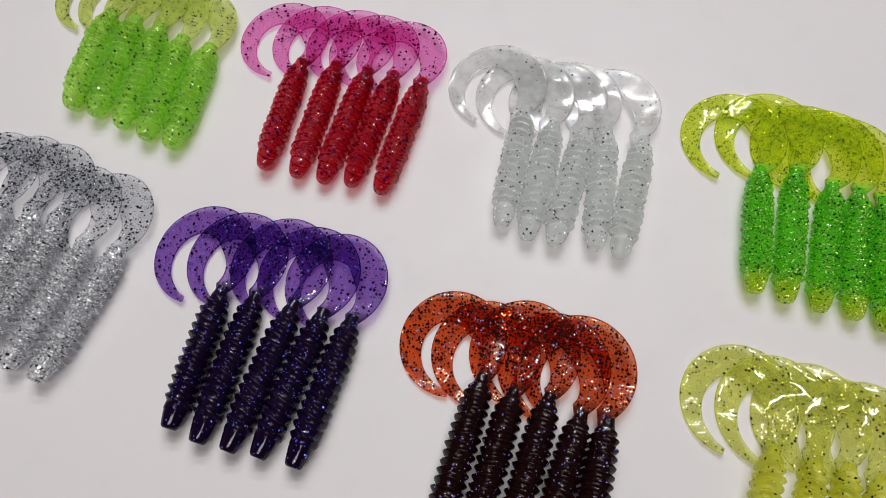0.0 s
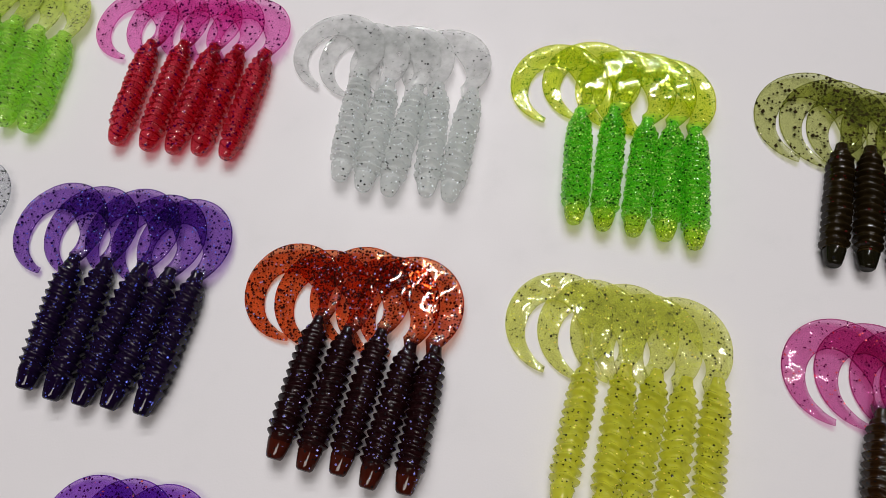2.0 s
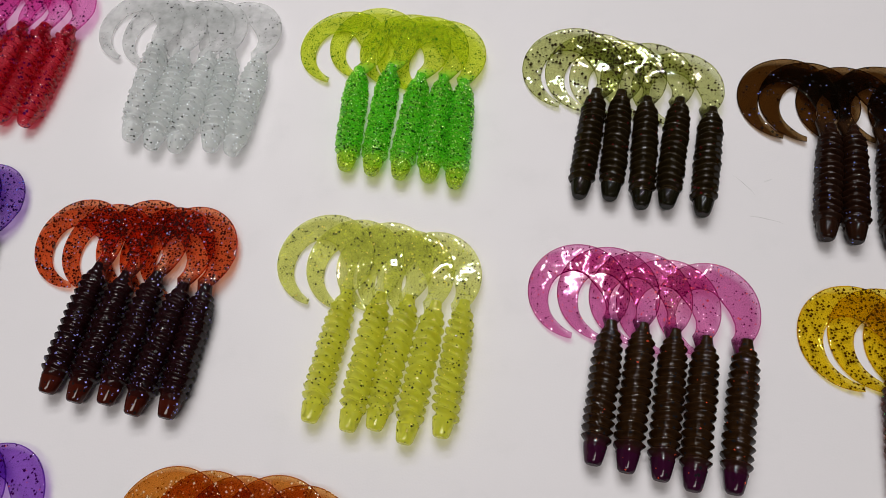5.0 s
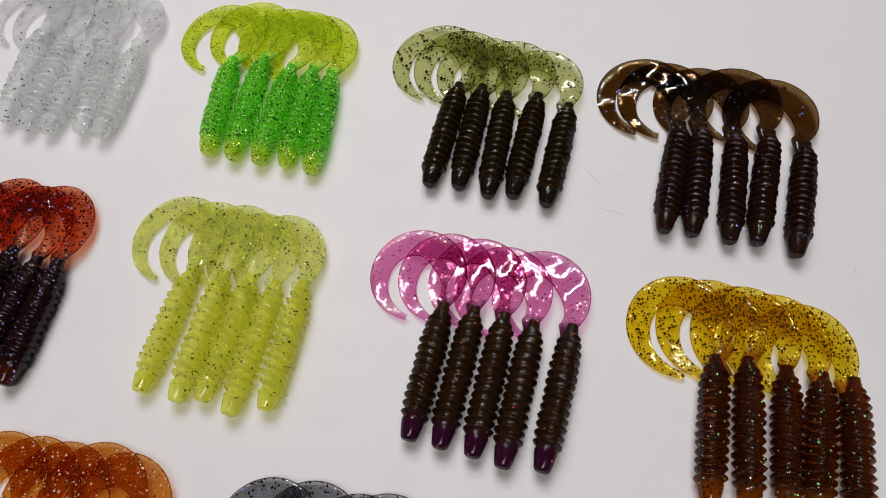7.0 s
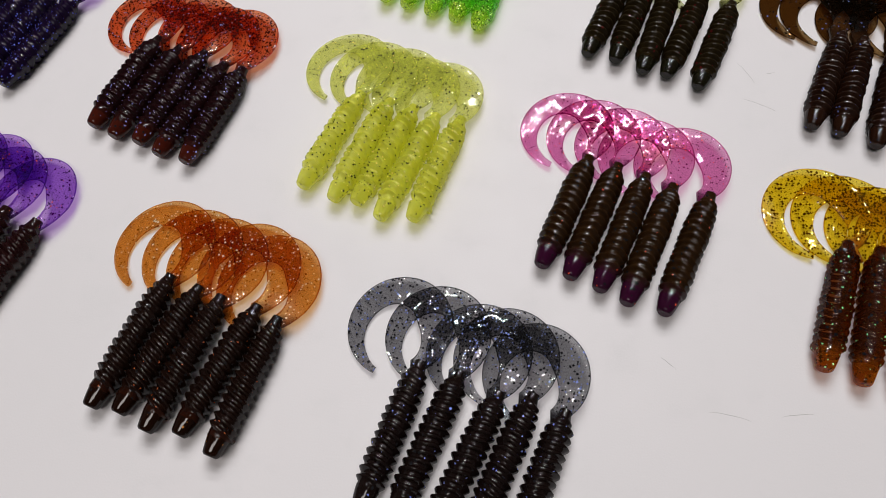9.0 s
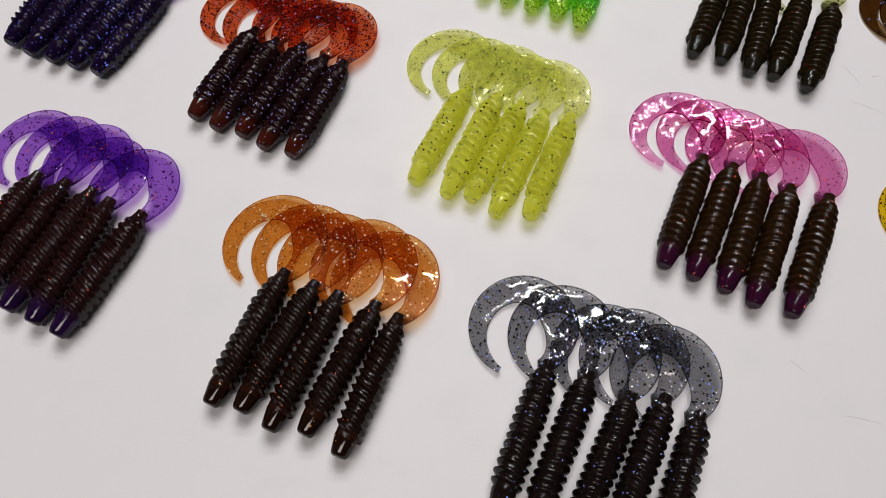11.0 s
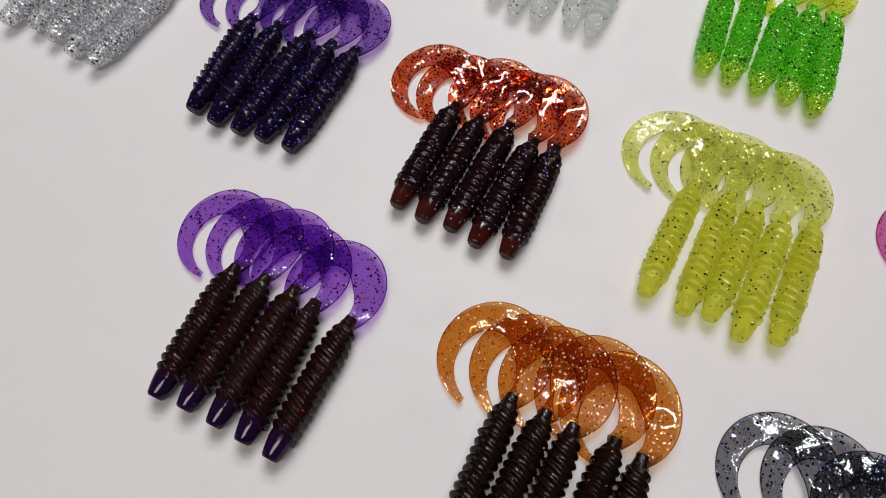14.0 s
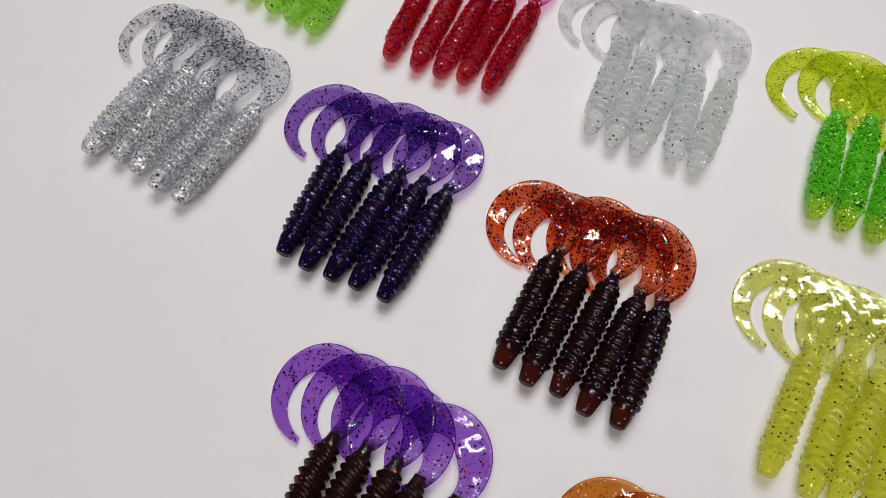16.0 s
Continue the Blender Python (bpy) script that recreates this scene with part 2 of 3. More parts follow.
def lathe(stations, around, radius, cap0, cap1):
    """A skin of rings along y; radius(s, angle) in mm gives the ring and its lengthwise shift."""
    verts, faces = [], []
    for s in stations:
        for k in range(around):
            a = 2 * math.pi * k / around
            r, ds = radius(s, a)
            verts.append((r * math.cos(a) * MM, (s + ds) * MM, r * math.sin(a) * MM))
    n = len(stations)
    for i in range(n - 1):
        for k in range(around):
            k2 = (k + 1) % around
            faces.append((i * around + k, (i + 1) * around + k, (i + 1) * around + k2, i * around + k2))
    if cap0:
        faces.append(tuple(range(around)))
    if cap1:
        faces.append(tuple((n - 1) * around + k for k in reversed(range(around))))
    return verts, faces


def mesh_of(name, verts, faces, mats, slots=None):
    me = bpy.data.meshes.new(name)
    me.from_pydata(verts, [], faces)
    for mt in mats:
        me.materials.append(mt)
    me.polygons.foreach_set("use_smooth", [len(f) == 4 for f in faces])
    if slots:
        me.polygons.foreach_set("material_index", slots)
    me.update()
    return me


HEAD = 6.0


def head_mesh(mat, blunt):
    st = [0.0, 0.25, 0.6, 0.9, 1.4, 2.1, 3.0, 4.1, 5.2, HEAD + 0.6]
    v, f = lathe(st, 28, lambda s, a: (core_radius(s, blunt), 0.0), True, False)
    return mesh_of("head", v, f, [mat])


def body_mesh(mat, blunt, ribs, height, bend, keen, neck):
    """Ribbed body: chevron-shaped rings, which run down both flanks from a seam."""
    pitch = 41.5 / ribs
    around = 36
    st = list(np.linspace(HEAD, 51.6, ribs * 10 + 14))

    deep = 1.05 * height

    def radius(s, a):
        tri = 1 - 2 * abs((a / math.pi + 1) % 2 - 1)
        p = (s - HEAD - 1.0 + bend * tri + 0.14 * math.sin(2 * a + 0.21 * s) + 0.06 * math.sin(5 * a - 0.5 * s)) / pitch
        q = abs((p % 1.0) - 0.5) * 2
        tooth = max(0.0, 1 - q / keen)
        tooth **= 0.95
        env = smooth(HEAD - 0.4, HEAD + 1.4, s + bend * tri) * (1 - smooth(45.0, 49.5, s))
        lump = 0.12 * math.sin(s * 0.37 + 2 * a) + 0.09 * math.sin(s * 0.9 - 3 * a)
        small = 1 - 0.25 * smooth(40, 48, s)
        rise = (1.4 - deep) * smooth(HEAD, HEAD + 2.0, s) * (1 - smooth(44, 49, s))
        return core_radius(s, blunt, neck) + rise + deep * tooth * env * small * (0.95 + 0.07 * math.sin(2.4 * math.floor(p) + 1.3 * a)) + lump * (1 - smooth(44, 50, s)), 0.35 * tooth * env

    v, f = lathe(st, around, radius, False, True)
    return mesh_of("body", v, f, [mat])


WIDTH_AT = (-52, -38, -20, 0, 25, 50, 90, 130, 165, 195, 218, 238, 253, 262)
WIDTH_MM = (4.8, 6.4, 9.2, 11.4, 13.0, 13.0, 11.8, 10.2, 9.0, 7.4, 5.6, 4.2, 3.2, 1.6)


def tail_mesh(mat, rim, size, seed):
    """A thin sickle blade that leaves the neck, widens, curls over to the side and tapers to a tip. It leans a little, like a shingle."""
    rng = random.Random(seed)
    ph = [rng.uniform(0, 6.28) for _ in range(4)]
    cross = (0.0, 0.03, 0.10, 0.24, 0.42, 0.60, 0.78, 0.90, 0.97, 1.0)
    n, m = 72, len(cross)
    deg = np.concatenate([[-52.0] * 4, np.linspace(-52, 262, n - 4)])
    wid = np.interp(deg, WIDTH_AT, WIDTH_MM)
    wid = np.convolve(np.pad(wid, 3, mode="edge"), np.ones(7) / 7, mode="valid")
    top, low = [], []
    for i in range(n):
        a = math.radians(deg[i])
        ox, oy = -11.5 + 18.9 * math.cos(a), 13.0 + 19.3 * math.sin(a)
        dx, dy = math.cos(a), math.sin(a)
        stem = 1 - smooth(-50, -5, deg[i])
        for c in cross:
            x, y = ox - dx * wid[i] * c, oy - dy * wid[i] * c
            if i < 4:
                x, y = x + 0.32 * (4 - i), y - 1.25 * (4 - i)
            x, y = x * size, y * size
            lens = math.sqrt(max(0.0, 1 - (2 * c - 1) ** 2))
            thick = (0.34 + 0.22 * lens + 3.0 * stem * lens) * (1 - 0.3 * smooth(150, 250, deg[i]))
            bead = 0.16 * (1 - smooth(0.02, 0.12, min(c, 1 - c)))
            z = 0.55 + 0.105 * (x + 30.5 * size) + (0.7 * (1 - smooth(2, 9, y)) + 0.55 * (1 - smooth(9.2, 10.4, y - 0.2 * x))) * smooth(-12, -6, x)
            z += 0.095 * math.sin(x * 0.33 + ph[0]) * math.sin(y * 0.30 + ph[1]) + 0.03 * math.sin(x * 0.75 + y * 0.5 + ph[2]) * math.sin(y * 0.6 + ph[3])
            z = max(z, 0.12 + thick / 2)
            flat = 0.0 if c in (0.0, 1.0) else 1.0
            top.append((x * MM, y * MM, (z + (thick / 2 + bead) * flat) * MM))
            low.append((x * MM, y * MM, (z - (thick / 2) * flat - 0.1 * (1 - flat)) * MM))
    verts = top + low
    o = n * m
    faces, slots = [], []
    for i in range(n - 1):
        for j in range(m - 1):
            q = (i * m + j, (i + 1) * m + j, (i + 1) * m + j + 1, i * m + j + 1)
            faces.append(q)
            faces.append(tuple(o + k for k in reversed(q)))
            r = 1 if j in (0, m - 2) else 0
            slots += [r, r]
        for j in (0, m - 1):
            q = (i * m + j, o + i * m + j, o + (i + 1) * m + j, (i + 1) * m + j)
            faces.append(q if j == 0 else tuple(reversed(q)))
            slots.append(1)
    for i in (0, n - 1):
        for j in range(m - 1):
            q = (i * m + j, i * m + j + 1, o + i * m + j + 1, o + i * m + j)
            faces.append(q if i == 0 else tuple(reversed(q)))
            slots.append(1)
    return mesh_of("tail", verts, faces, [mat, rim], slots=slots)


def lure_row(group, label, places, body_mat, head_mat, tail_mat, rim_mat, blunt=0.0, ribs=13, height=1.25, bend=1.6, keen=0.8, seed=1, slant=90, fat=1.0):
    """Five lures side by side. places: nose x, y, neck x, y, and the tail's shift x, y, turn and size of each, in millimetres and degrees."""
    rng = random.Random(seed)
    bodies = body_mesh(body_mat, blunt, ribs, height, bend, keen, 0.46 - 0.1 * blunt)
    heads = head_mesh(head_mat, blunt)
    tails = [tail_mesh(tail_mat, rim_mat, 1.0, seed * 10 + k) for k in range(3)]
    for k, (hx, hy, nx, ny, tx, ty, turn, size) in enumerate(places):
        long = math.hypot(nx - hx, ny - hy)
        root = tagged(new("fishing_lure"), label, "fishing lure", group=group)
        root.matrix_world = pose(hx * MM, hy * MM, 0, 0, 0, math.degrees(math.atan2(ny - hy, nx - hx)) - 90)
        roll = slant + rng.uniform(-45, 45)
        for name, me in (("body", bodies), ("head", heads)):
            ob = new(name, me)
            ob.parent = root
            ob.matrix_basis = pose(0, 0, 5.3 * fat * MM, 0.9, roll, 0) @ Matrix.Diagonal((fat, long / LONG, fat, 1))
        ob = new("tail", tails[k % 3])
        ob.parent = root
        ob.matrix_basis = pose(tx * MM, (long - 0.8 + ty) * MM, 0, 0, 0, turn) @ Matrix.Diagonal((size, size, 1, 1))


def tints(name, base, clear, tint, rim=2.2, glow=0.5, dye=0.72, **kw):
    """The clear tail, and its rim: a deeper-tinted copy that paints in the dark line of a refracting edge."""
    thin = tuple(c ** dye for c in tint)
    return (soft_plastic(name + "_tail", base, clear, thin, glow=glow, crease=True, **kw),
            soft_plastic(name + "_rim", tuple(c * (1.3 - 0.3 * rim) for c in base), clear * (1.1 - 0.12 * rim), tuple(c ** rim for c in tint), glow=glow, **kw))


BLACK = (0.012, 0.012, 0.014)
SILVER = (0.95, 0.95, 0.95)
BLUE = (0.25, 0.35, 1.0)

# lime green
b = soft_plastic("lime_body", (0.50, 0.88, 0.14), 0.66, (0.82, 0.985, 0.45), BLACK, 0.18, 0.8, glow=0.3, second=(0.58, 0.88, 0.24), grain=240.0, wave=0.08, gloss=0.05, shine=0.055)
t, r = tints("lime", (0.80, 0.93, 0.26), 0.62, (0.98, 0.995, 0.80), rim=1.1, dark=BLACK, dark_share=0.18, dark_per=0.8)
lure_row("lime green lures", "lime green curly-tail soft plastic lure with black flecks on white table", [(-150.1, 166.3, -142.4, 212.3, 0.0, 0.0, 0.0, 1.00), (-140.0, 162.5, -131.6, 209.2, 0.0, 0.0, 1.5, 1.00), (-128.7, 157.1, -121.0, 205.2, 0.0, 0.0, -2.0, 1.00), (-118.5, 151.6, -110.6, 198.6, 0.0, 0.0, 1.0, 1.00), (-108.1, 147.6, -99.0, 194.1, 0.0, 0.0, 0.0, 1.00)], b, b, t, r, 0.9, 14, 2.2, 1.1, 0.68, 11, fat=1.14)

# red with pink tail
b = soft_plastic("red_body", (0.42, 0.004, 0.02), 0.68, (0.985, 0.30, 0.38), (0.05, 0.0, 0.06), 0.20, 0.62, (0.30, 0.08, 0.5), 0.02, glow=0.3, grain=240.0, wave=0.08, gloss=0.05, shine=0.055)
t, r = tints("red", (0.80, 0.12, 0.42), 0.95, (0.98, 0.66, 0.88), dark=(0.06, 0.0, 0.05), dark_share=0.20, dark_per=0.62, root=(0.3, 0.004, 0.03))
lure_row("red lures", "red curly-tail soft plastic lure with clear pink flecked tail", [(-71.5, 138.5, -61.1, 186.5, 2.2, 2.1, 6.4, 1.00), (-58.9, 134.6, -47.2, 184.9, 1.7, 1.6, 6.6, 1.00), (-48.7, 132.1, -34.2, 181.9, 0.9, 1.1, 1.8, 1.00), (-38.3, 130.5, -23.4, 179.5, 0.2, 0.6, 3.4, 1.00), (-27.1, 127.3, -12.0, 176.1, -0.5, 0.2, 1.1, 0.99)], b, b, t, r, 0.9, 14, 2.3, 1.2, 0.68, 12)

# pearl white; part of the body's pale glitter is painted-in glints
b = soft_plastic("pearl_body", (0.95, 0.97, 0.95), 0.62, (0.975, 0.985, 0.975), BLACK, 0.10, 0.85, (0.9, 0.95, 1.0), 0.10, glow=0.3, second=(0.84, 0.88, 0.88), grain=240.0, wave=0.08, gloss=0.05, shine=0.055)
t, r = tints("pearl", (0.93, 0.94, 0.93), 0.66, (0.992, 0.995, 0.992), rim=1.3, dark=BLACK, dark_share=0.08, dark_per=0.85)
lure_row("pearl white lures", "pearly grey-white curly-tail soft plastic lure with sparse black flecks", [(17.7, 113.3, 28.1, 162.2, -2.2, -1.6, -8.7, 1.05), (26.5, 108.0, 38.8, 156.1, -2.1, -0.8, -5.2, 1.04), (36.2, 105.2, 50.2, 152.1, -2.0, 0.1, -6.8, 1.03), (50.8, 103.5, 59.0, 152.7, -1.8, 0.9, -1.8, 1.02), (59.2, 100.5, 72.4, 148.0, -1.7, 1.7, -0.8, 1.01)], b, b, t, r, 0.6, 13, 2.3, 1.2, 0.68, 13, fat=1.05)

# green with yellow tail and nose
b = soft_plastic("green_body", (0.16, 0.80, 0.06), 0.68, (0.70, 0.98, 0.36), (0.01, 0.06, 0.01), 0.35, 0.7, (0.8, 1.0, 0.3), 0.22, glow=0.3, second=(0.22, 0.78, 0.05), grain=240.0, wave=0.08, gloss=0.05, tip=(0.5, 0.84, 0.04), shine=0.055)
h = soft_plastic("green_nose", (0.62, 0.85, 0.04), 0.68, (0.96, 0.99, 0.45), (0.01, 0.06, 0.01), 0.35, 0.7, (0.9, 1.0, 0.2), 0.25, glow=0.3, grain=240.0, wave=0.08, gloss=0.05, shine=0.055)
t, r = tints("green", (0.80, 0.95, 0.05), 0.74, (0.972, 0.998, 0.50), dark=(0.02, 0.10, 0.01), dark_share=0.26, dark_per=0.95, root=(0.25, 0.62, 0.04))
lure_row("green lures", "bright green glittery curly-tail lure with yellow-green tail and nose", [(105.1, 86.7, 114.3, 134.2, 2.2, 2.2, -6.8, 1.05), (115.2, 83.1, 127.8, 133.8, 1.9, 2.2, -4.3, 1.06), (126.0, 79.7, 139.9, 127.4, 1.5, 2.2, -6.7, 1.07), (137.3, 76.8, 149.6, 125.1, 1.1, 2.2, -2.7, 1.08), (147.5, 72.4, 157.6, 121.2, 0.7, 2.2, -2.7, 1.10)], b, h, t, r, 0.7, 15, 2.2, 0.9, 0.68, 14, fat=1.04)

# olive tail, near-black body
b = soft_plastic("olive_body", (0.026, 0.016, 0.005), 0.0, (1, 1, 1), (0.10, 0.01, 0.01), 0.06, 0.62, grain=240.0, wave=0.08, gloss=0.05)
h = soft_plastic("olive_nose", (0.014, 0.012, 0.005), 0.0, (1, 1, 1), BLACK, 0.1, 0.62, grain=240.0, wave=0.08, gloss=0.05)
t, r = tints("olive", (0.42, 0.44, 0.16), 0.94, (0.84, 0.86, 0.62), dark=(0.03, 0.02, 0.01), dark_share=0.30, dark_per=0.60, root=(0.05, 0.05, 0.012))
lure_row("olive lures", "near-black curly-tail soft lure with clear olive tail with dark flecks", [(195.2, 61.2, 212.4, 109.3, 2.2, -0.4, 0.4, 1.14), (206.8, 58.6, 222.2, 106.4, 2.1, -0.4, 2.7, 1.11), (218.0, 53.2, 232.0, 102.0, 0.9, -0.4, -0.1, 1.08), (227.8, 52.0, 245.1, 99.3, -0.3, -0.4, 3.7, 1.04), (240.5, 46.7, 257.4, 93.2, -1.5, -0.5, 3.4, 1.01)], b, h, t, r, 0.4, 14, 2.1, 0.8, 0.68, 15)

# dark brown
b = soft_plastic("umber_body", (0.028, 0.010, 0.005), 0.0, (1, 1, 1), BLACK, 0.1, 0.62, BLUE, 0.02, grain=240.0, wave=0.08, gloss=0.05)
t, r = tints("umber", (0.08, 0.045, 0.012), 0.975, (0.43, 0.31, 0.17), dark=BLACK, dark_share=0.10, dark_per=0.62, glit=BLUE, glit_share=0.01, root=(0.028, 0.012, 0.005), dye=0.8)
lure_row("dark brown lures", "dark brown curly-tail soft lure with glossy smoky brown tail", [(284.0, 30.0, 301.8, 77.9, -1.8, 2.2, 4.6, 1.08), (294.5, 27.2, 310.5, 75.8, -1.8, 2.2, 4.8, 1.06), (307.8, 22.4, 323.6, 71.0, -1.8, 2.2, -0.1, 1.05), (318.3, 20.7, 337.3, 69.3, -1.7, 2.2, 1.6, 1.04), (331.4, 14.0, 349.9, 62.0, -1.7, 2.2, -0.7, 1.03)], b, b, t, r, 0.4, 15, 2.1, 1.1, 0.68, 16)

# clear silver glitter
b = soft_plastic("silver_body", (0.85, 0.87, 0.90), 0.6, (0.91, 0.92, 0.95), BLACK, 0.5, 0.8, (1.0, 1.0, 1.0), 0.5, glit_size=0.6, grain=240.0, wave=0.08, gloss=0.05, shine=0.055)
t, r = tints("silver", (0.72, 0.73, 0.76), 0.93, (0.93, 0.94, 0.955), dark=BLACK, dark_share=0.36, dark_per=0.72, glit=SILVER, glit_share=0.08)
lure_row("silver glitter lures", "clear curly-tail soft lure full of silver and black glitter", [(-184.6, 73.3, -167.2, 120.8, -2.5, 2.2, 2.9, 0.99), (-171.6, 72.2, -154.9, 119.4, -2.4, 2.2, 4.7, 0.99), (-162.2, 67.6, -145.2, 116.0, -1.9, 1.2, 1.6, 1.00), (-151.6, 61.2, -133.1, 107.6, -1.4, -0.0, 4.9, 1.00), (-140.8, 57.2, -121.1, 104.7, -1.0, -1.3, 4.2, 1.01)], b, b, t, r, 0.7, 15, 2.2, 1.1, 0.68, 17, fat=1.1)

# violet with near-black body
b = soft_plastic("violet_body", (0.012, 0.004, 0.028), 0.0, (1, 1, 1), BLACK, 0.1, 0.62, (0.14, 0.18, 0.9), 0.12, grain=240.0, wave=0.08, gloss=0.05)
t, r = tints("violet", (0.13, 0.05, 0.32), 0.975, (0.69, 0.54, 0.83), dark=(0.02, 0.008, 0.06), dark_share=0.32, dark_per=0.66, glit=BLUE, glit_share=0.06, root=(0.016, 0.006, 0.045), dye=0.85)
lure_row("violet lures", "blackish violet curly-tail soft lure with clear violet tail and blue glitter", [(-93.3, 41.3, -81.6, 88.9, 0.4, 1.5, 3.3, 1.01), (-83.6, 36.7, -69.9, 86.7, 0.5, 1.2, 3.8, 1.00), (-73.5, 33.9, -56.1, 83.4, 0.5, 0.9, -0.7, 1.00), (-63.5, 31.9, -45.5, 80.2, 0.5, 0.6, 1.2, 1.00), (-51.9, 28.8, -35.6, 78.0, 0.6, 0.3, -0.8, 0.99)], b, b, t, r, 0.0, 13, 1.35, 1.7, 0.7, 18, slant=60)

# orange red with near-black body
b = soft_plastic("ember_body", (0.018, 0.004, 0.005), 0.0, (1, 1, 1), BLACK, 0.1, 0.62, (0.35, 0.35, 0.9), 0.07, grain=240.0, wave=0.08, gloss=0.05, tip=(0.035, 0.006, 0.004))
h = soft_plastic("ember_nose", (0.08, 0.012, 0.006), 0.0, (1, 1, 1), BLACK, 0.2, 0.62, (0.4, 0.4, 1.0), 0.06, grain=240.0, wave=0.08, gloss=0.05)
t, r = tints("ember", (0.52, 0.08, 0.02), 0.97, (0.93, 0.50, 0.32), dark=(0.03, 0.008, 0.008), dark_share=0.6, dark_per=0.72, glit=(0.5, 0.5, 1.0), glit_share=0.07, root=(0.1, 0.012, 0.006), dye=0.82)
lure_row("orange lures", "blackish red curly-tail soft lure with clear orange tail and dark flecks", [(-6.2, 10.4, 8.7, 57.1, 2.2, 2.2, 18.7, 0.98), (3.7, 5.8, 19.0, 52.3, 2.2, 2.2, 14.9, 0.99), (14.5, 3.5, 30.6, 50.3, 1.5, 2.2, 6.0, 1.00), (24.1, -1.5, 40.5, 44.6, 0.5, 2.2, 3.7, 1.01), (36.0, -4.3, 49.1, 42.4, -0.4, 2.2, -2.7, 1.03)], b, h, t, r, 0.1, 14, 1.3, 1.3, 0.7, 19)

# yellow olive
b = soft_plastic("mustard_body", (0.82, 0.86, 0.12), 0.64, (0.96, 0.97, 0.50), BLACK, 0.15, 0.82, (0.9, 0.75, 0.2), 0.03, glow=0.3, second=(0.86, 0.84, 0.09), grain=240.0, wave=0.08, gloss=0.05, shine=0.055)
t, r = tints("mustard", (0.85, 0.89, 0.20), 0.66, (0.99, 0.993, 0.78), rim=1.1, dark=BLACK, dark_share=0.14, dark_per=0.82, glit=(0.9, 0.75, 0.2), glit_share=0.02)
lure_row("yellow lures", "yellow-green curly-tail soft plastic lure with small black flecks", [(85.1, -12.2, 101.1, 33.2, 0.4, 1.9, 3.0, 1.00), (98.0, -17.1, 113.6, 30.3, -0.1, 1.1, 4.4, 1.00), (107.1, -17.9, 123.9, 27.7, -0.6, 0.4, 0.8, 0.99), (116.8, -23.9, 133.2, 24.2, -1.1, -0.3, 3.7, 0.99), (129.5, -23.5, 144.0, 22.7, -1.6, -1.1, 2.6, 0.99)], b, b, t, r, 0.1, 13, 2.2, 2.0, 0.68, 20, slant=50)

# magenta tail, brown body
b = soft_plastic("berry_body", (0.034, 0.014, 0.004), 0.0, (1, 1, 1), BLACK, 0.1, 0.62, (0.9, 0.10, 0.04), 0.008, grain=240.0, wave=0.08, gloss=0.05, tip=(0.042, 0.007, 0.02))
h = soft_plastic("berry_nose", (0.05, 0.006, 0.03), 0.0, (1, 1, 1), BLACK, 0.1, 0.62, (0.9, 0.10, 0.04), 0.012, grain=240.0, wave=0.08, gloss=0.05)
t, r = tints("berry", (0.52, 0.07, 0.42), 0.975, (0.90, 0.56, 0.76), dark=(0.10, 0.0, 0.05), dark_share=0.10, dark_per=1.0, glit=(1.0, 0.2, 0.2), glit_share=0.02, root=(0.1, 0.012, 0.05))
lure_row("magenta lures", "dark brown curly-tail soft lure with clear magenta tail", [(178.6, -39.2, 195.0, 7.9, 0.7, 2.0, 7.1, 0.99), (188.9, -43.1, 206.2, 5.5, 0.2, 1.5, 7.2, 0.99), (199.6, -47.2, 216.9, 1.7, -0.3, 1.0, 2.3, 0.99), (209.2, -51.8, 227.1, -2.5, -0.8, 0.5, 3.9, 0.99), (222.2, -54.5, 240.8, -5.7, -1.3, -0.0, 1.5, 0.98)], b, h, t, r, 0.2, 14, 1.5, 1.3, 0.7, 21)

# amber tail, brown body
b = soft_plastic("amber_body", (0.050, 0.013, 0.0015), 0.45, (0.66, 0.25, 0.035), BLACK, 0.2, 0.62, (0.3, 0.8, 0.3), 0.04, grain=240.0, wave=0.08, gloss=0.05, tip=(0.22, 0.055, 0.004))
h = soft_plastic("amber_nose", (0.36, 0.09, 0.005), 0.6, (0.86, 0.44, 0.08), (0.03, 0.01, 0.0), 0.45, 0.72, (0.4, 0.8, 0.3), 0.03, grain=240.0, wave=0.08, gloss=0.05)
t, r = tints("amber", (0.78, 0.52, 0.01), 0.93, (0.975, 0.86, 0.22), dark=(0.05, 0.015, 0.0), dark_share=0.4, dark_per=0.78, root=(0.3, 0.09, 0.004))
lure_row("amber lures", "dark brown curly-tail soft lure with amber nose and flecked amber tail", [(275.0, -70.8, 289.7, -22.5, 3.2, 2.8, 15.0, 1.03), (287.1, -74.9, 300.4, -24.7, 3.0, 2.8, 14.0, 1.02), (299.3, -76.8, 312.9, -29.3, 1.5, 2.2, 10.9, 1.02), (308.9, -78.7, 325.2, -32.6, -1.4, 0.2, 10.2, 1.00), (320.7, -84.1, 334.8, -35.9, -2.5, -1.3, 5.5, 0.98)], b, h, t, r, 0.2, 14, 1.45, 1.2, 0.7, 22, fat=1.03)

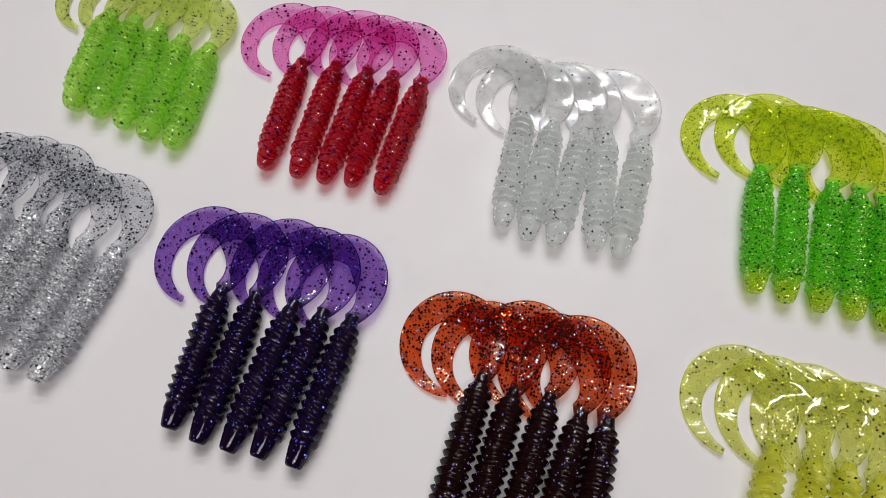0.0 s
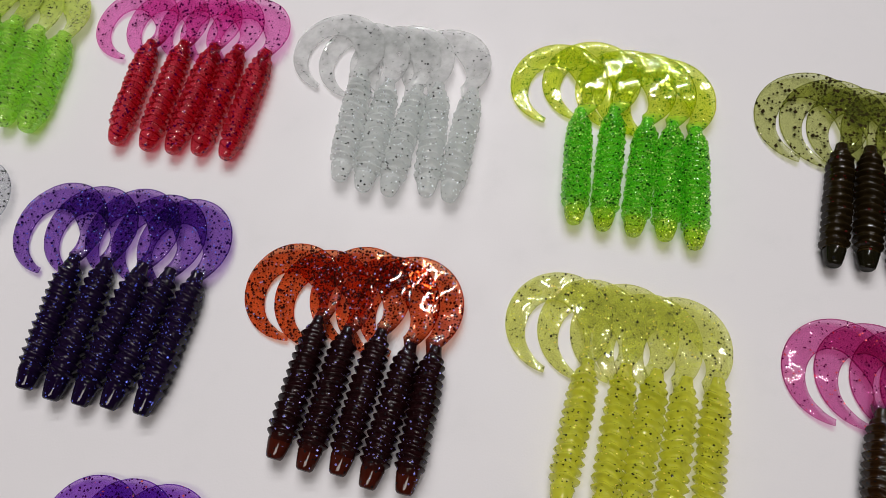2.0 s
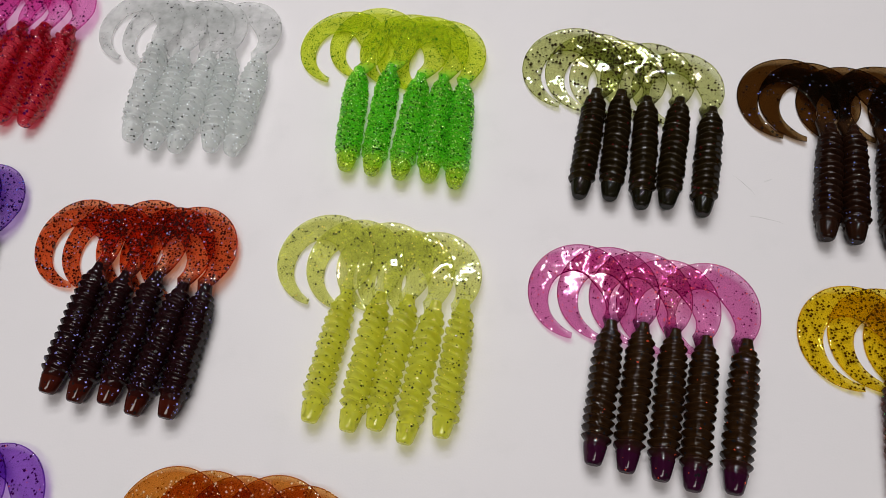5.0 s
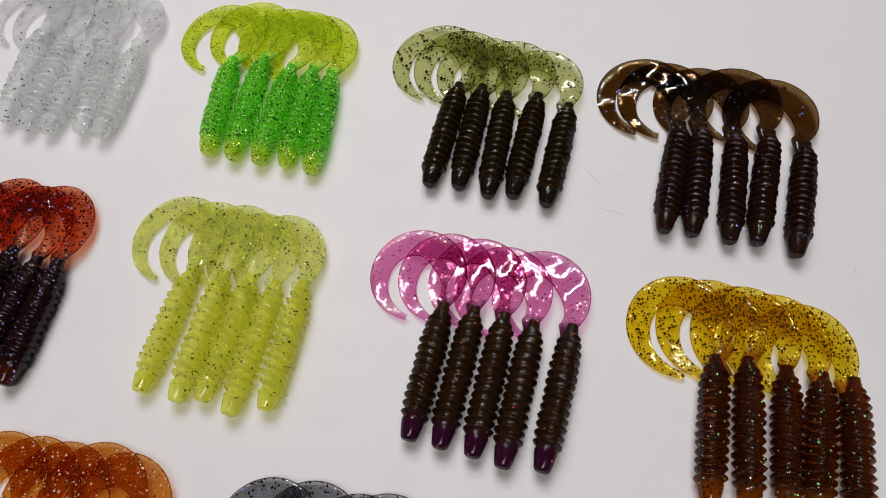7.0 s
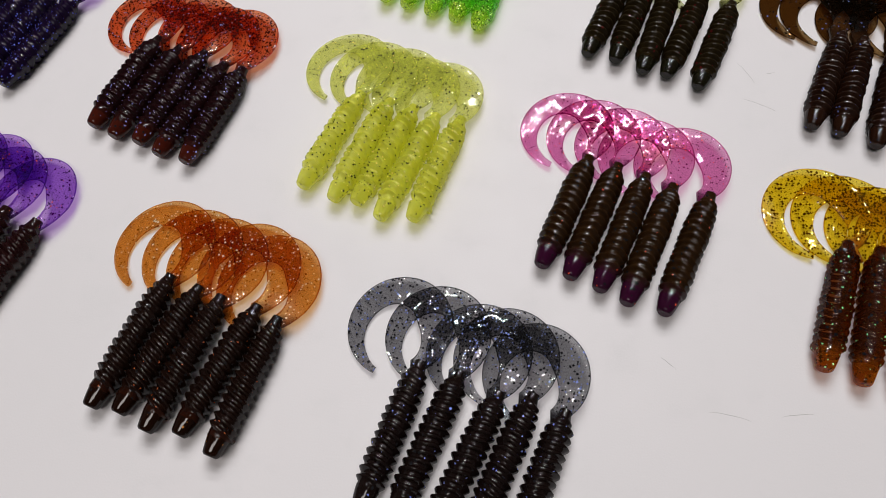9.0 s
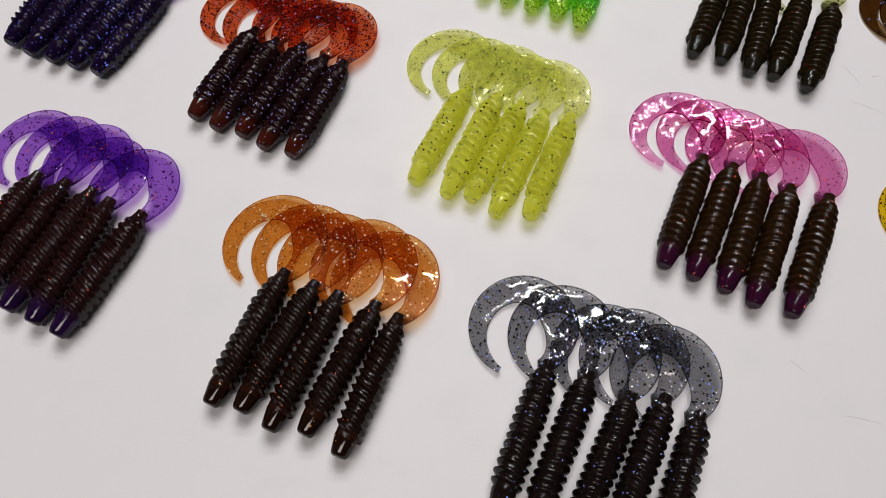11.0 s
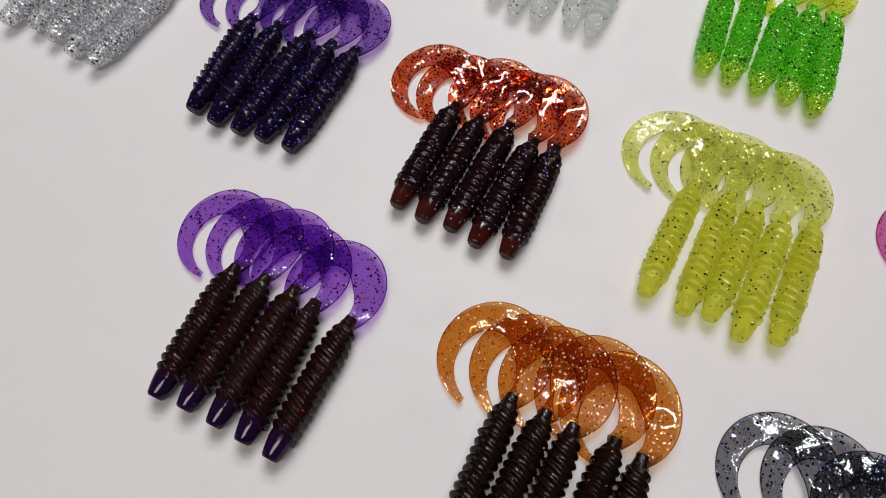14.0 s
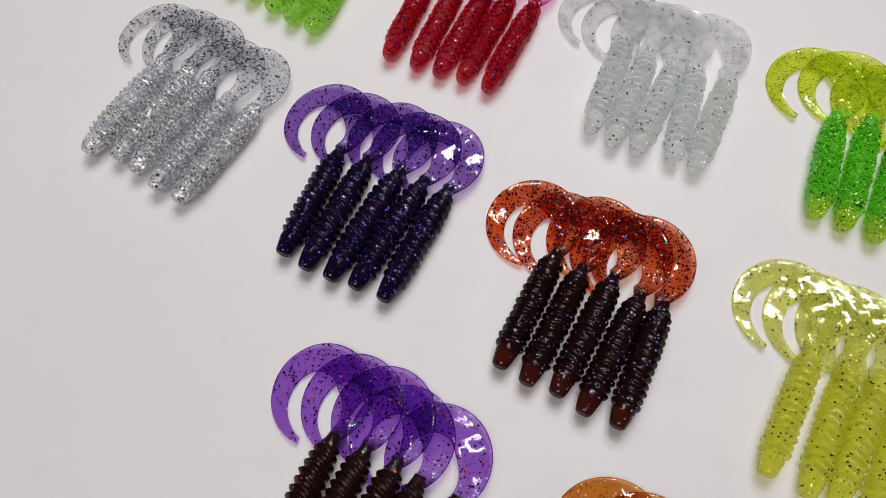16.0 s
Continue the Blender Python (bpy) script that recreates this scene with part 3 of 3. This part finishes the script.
# purple tail, reddish-brown body
b = soft_plastic("plum_body", (0.024, 0.006, 0.006), 0.0, (1, 1, 1), BLACK, 0.1, 0.62, (0.9, 0.10, 0.04), 0.008, grain=240.0, wave=0.08, gloss=0.05, tip=(0.02, 0.005, 0.035))
h = soft_plastic("plum_nose", (0.024, 0.006, 0.048), 0.0, (1, 1, 1), BLACK, 0.1, 0.62, (0.9, 0.10, 0.04), 0.008, grain=240.0, wave=0.08, gloss=0.05)
t, r = tints("plum", (0.20, 0.06, 0.34), 0.98, (0.73, 0.54, 0.89), dark=(0.04, 0.0, 0.06), dark_share=0.20, dark_per=0.8, glit=(1.0, 0.2, 0.1), glit_share=0.02, root=(0.04, 0.008, 0.09), dye=0.85)
lure_row("purple lures", "reddish-black curly-tail soft lure with clear purple tail", [(-72.7, -70.9, -59.2, -22.6, 1.9, 2.2, 9.2, 0.97), (-62.1, -73.4, -47.6, -24.8, 1.5, 2.0, 9.0, 0.97), (-51.1, -77.2, -36.4, -27.6, 1.2, 0.8, 3.8, 0.98), (-40.5, -81.0, -27.3, -31.9, 0.8, -0.4, 5.0, 0.98), (-30.5, -84.8, -14.6, -36.1, 0.4, -1.6, 2.3, 0.98)], b, h, t, r, 0.0, 14, 1.35, 2.6, 0.7, 23, fat=1.03, slant=35)

# brown tail, black body
b = soft_plastic("cola_body", (0.015, 0.006, 0.004), 0.0, (1, 1, 1), BLACK, 0.1, 0.62, (0.9, 0.2, 0.06), 0.012, grain=240.0, wave=0.08, gloss=0.05, tip=(0.03, 0.007, 0.003))
h = soft_plastic("cola_nose", (0.018, 0.006, 0.003), 0.0, (1, 1, 1), BLACK, 0.1, 0.62, (1.0, 0.4, 0.1), 0.03, grain=240.0, wave=0.08, gloss=0.05)
t, r = tints("cola", (0.44, 0.20, 0.05), 0.98, (0.90, 0.66, 0.37), dark=(0.22, 0.06, 0.0), dark_share=0.14, dark_per=1.1, glit=(1.0, 0.85, 0.6), glit_share=0.09, root=(0.1, 0.02, 0.004), dye=0.9)
lure_row("brown lures", "black curly-tail soft lure with clear cola-brown tail and gold glitter", [(27.8, -103.6, 42.8, -54.7, 0.8, -1.4, -3.6, 1.04), (38.0, -104.9, 54.2, -58.1, 0.9, -0.9, -1.3, 1.04), (48.7, -110.1, 63.9, -61.6, 1.0, -0.5, -4.0, 1.04), (60.4, -110.5, 76.8, -63.7, 1.1, 0.0, -0.2, 1.05), (72.5, -116.4, 85.9, -68.2, 1.2, 0.5, -0.4, 1.05)], b, h, t, r, 0.0, 14, 1.4, 2.4, 0.7, 24, slant=30)

# smoke tail, black body
b = soft_plastic("smoke_body", (0.013, 0.007, 0.006), 0.0, (1, 1, 1), BLACK, 0.1, 0.62, BLUE, 0.03, grain=240.0, wave=0.08, gloss=0.05)
t, r = tints("smoke", (0.20, 0.20, 0.21), 0.98, (0.64, 0.64, 0.65), dark=BLACK, dark_share=0.27, dark_per=0.78, glit=(0.35, 0.45, 1.0), glit_share=0.06, root=(0.02, 0.018, 0.02), dye=0.85)
lure_row("smoke lures", "black curly-tail soft lure with clear smoke-grey tail and blue glitter", [(123.7, -128.5, 137.6, -80.0, 0.0, -0.3, 0.5, 1.01), (135.0, -130.0, 151.4, -82.3, -0.3, -0.5, 2.5, 1.00), (146.6, -135.2, 165.1, -88.2, -0.6, -0.8, -0.5, 0.99), (159.1, -135.6, 176.4, -88.2, -0.9, -1.0, 3.0, 0.98), (171.6, -140.7, 187.6, -92.8, -1.3, -1.3, 2.5, 0.98)], b, b, t, r, 0.0, 14, 1.35, 1.3, 0.7, 25)
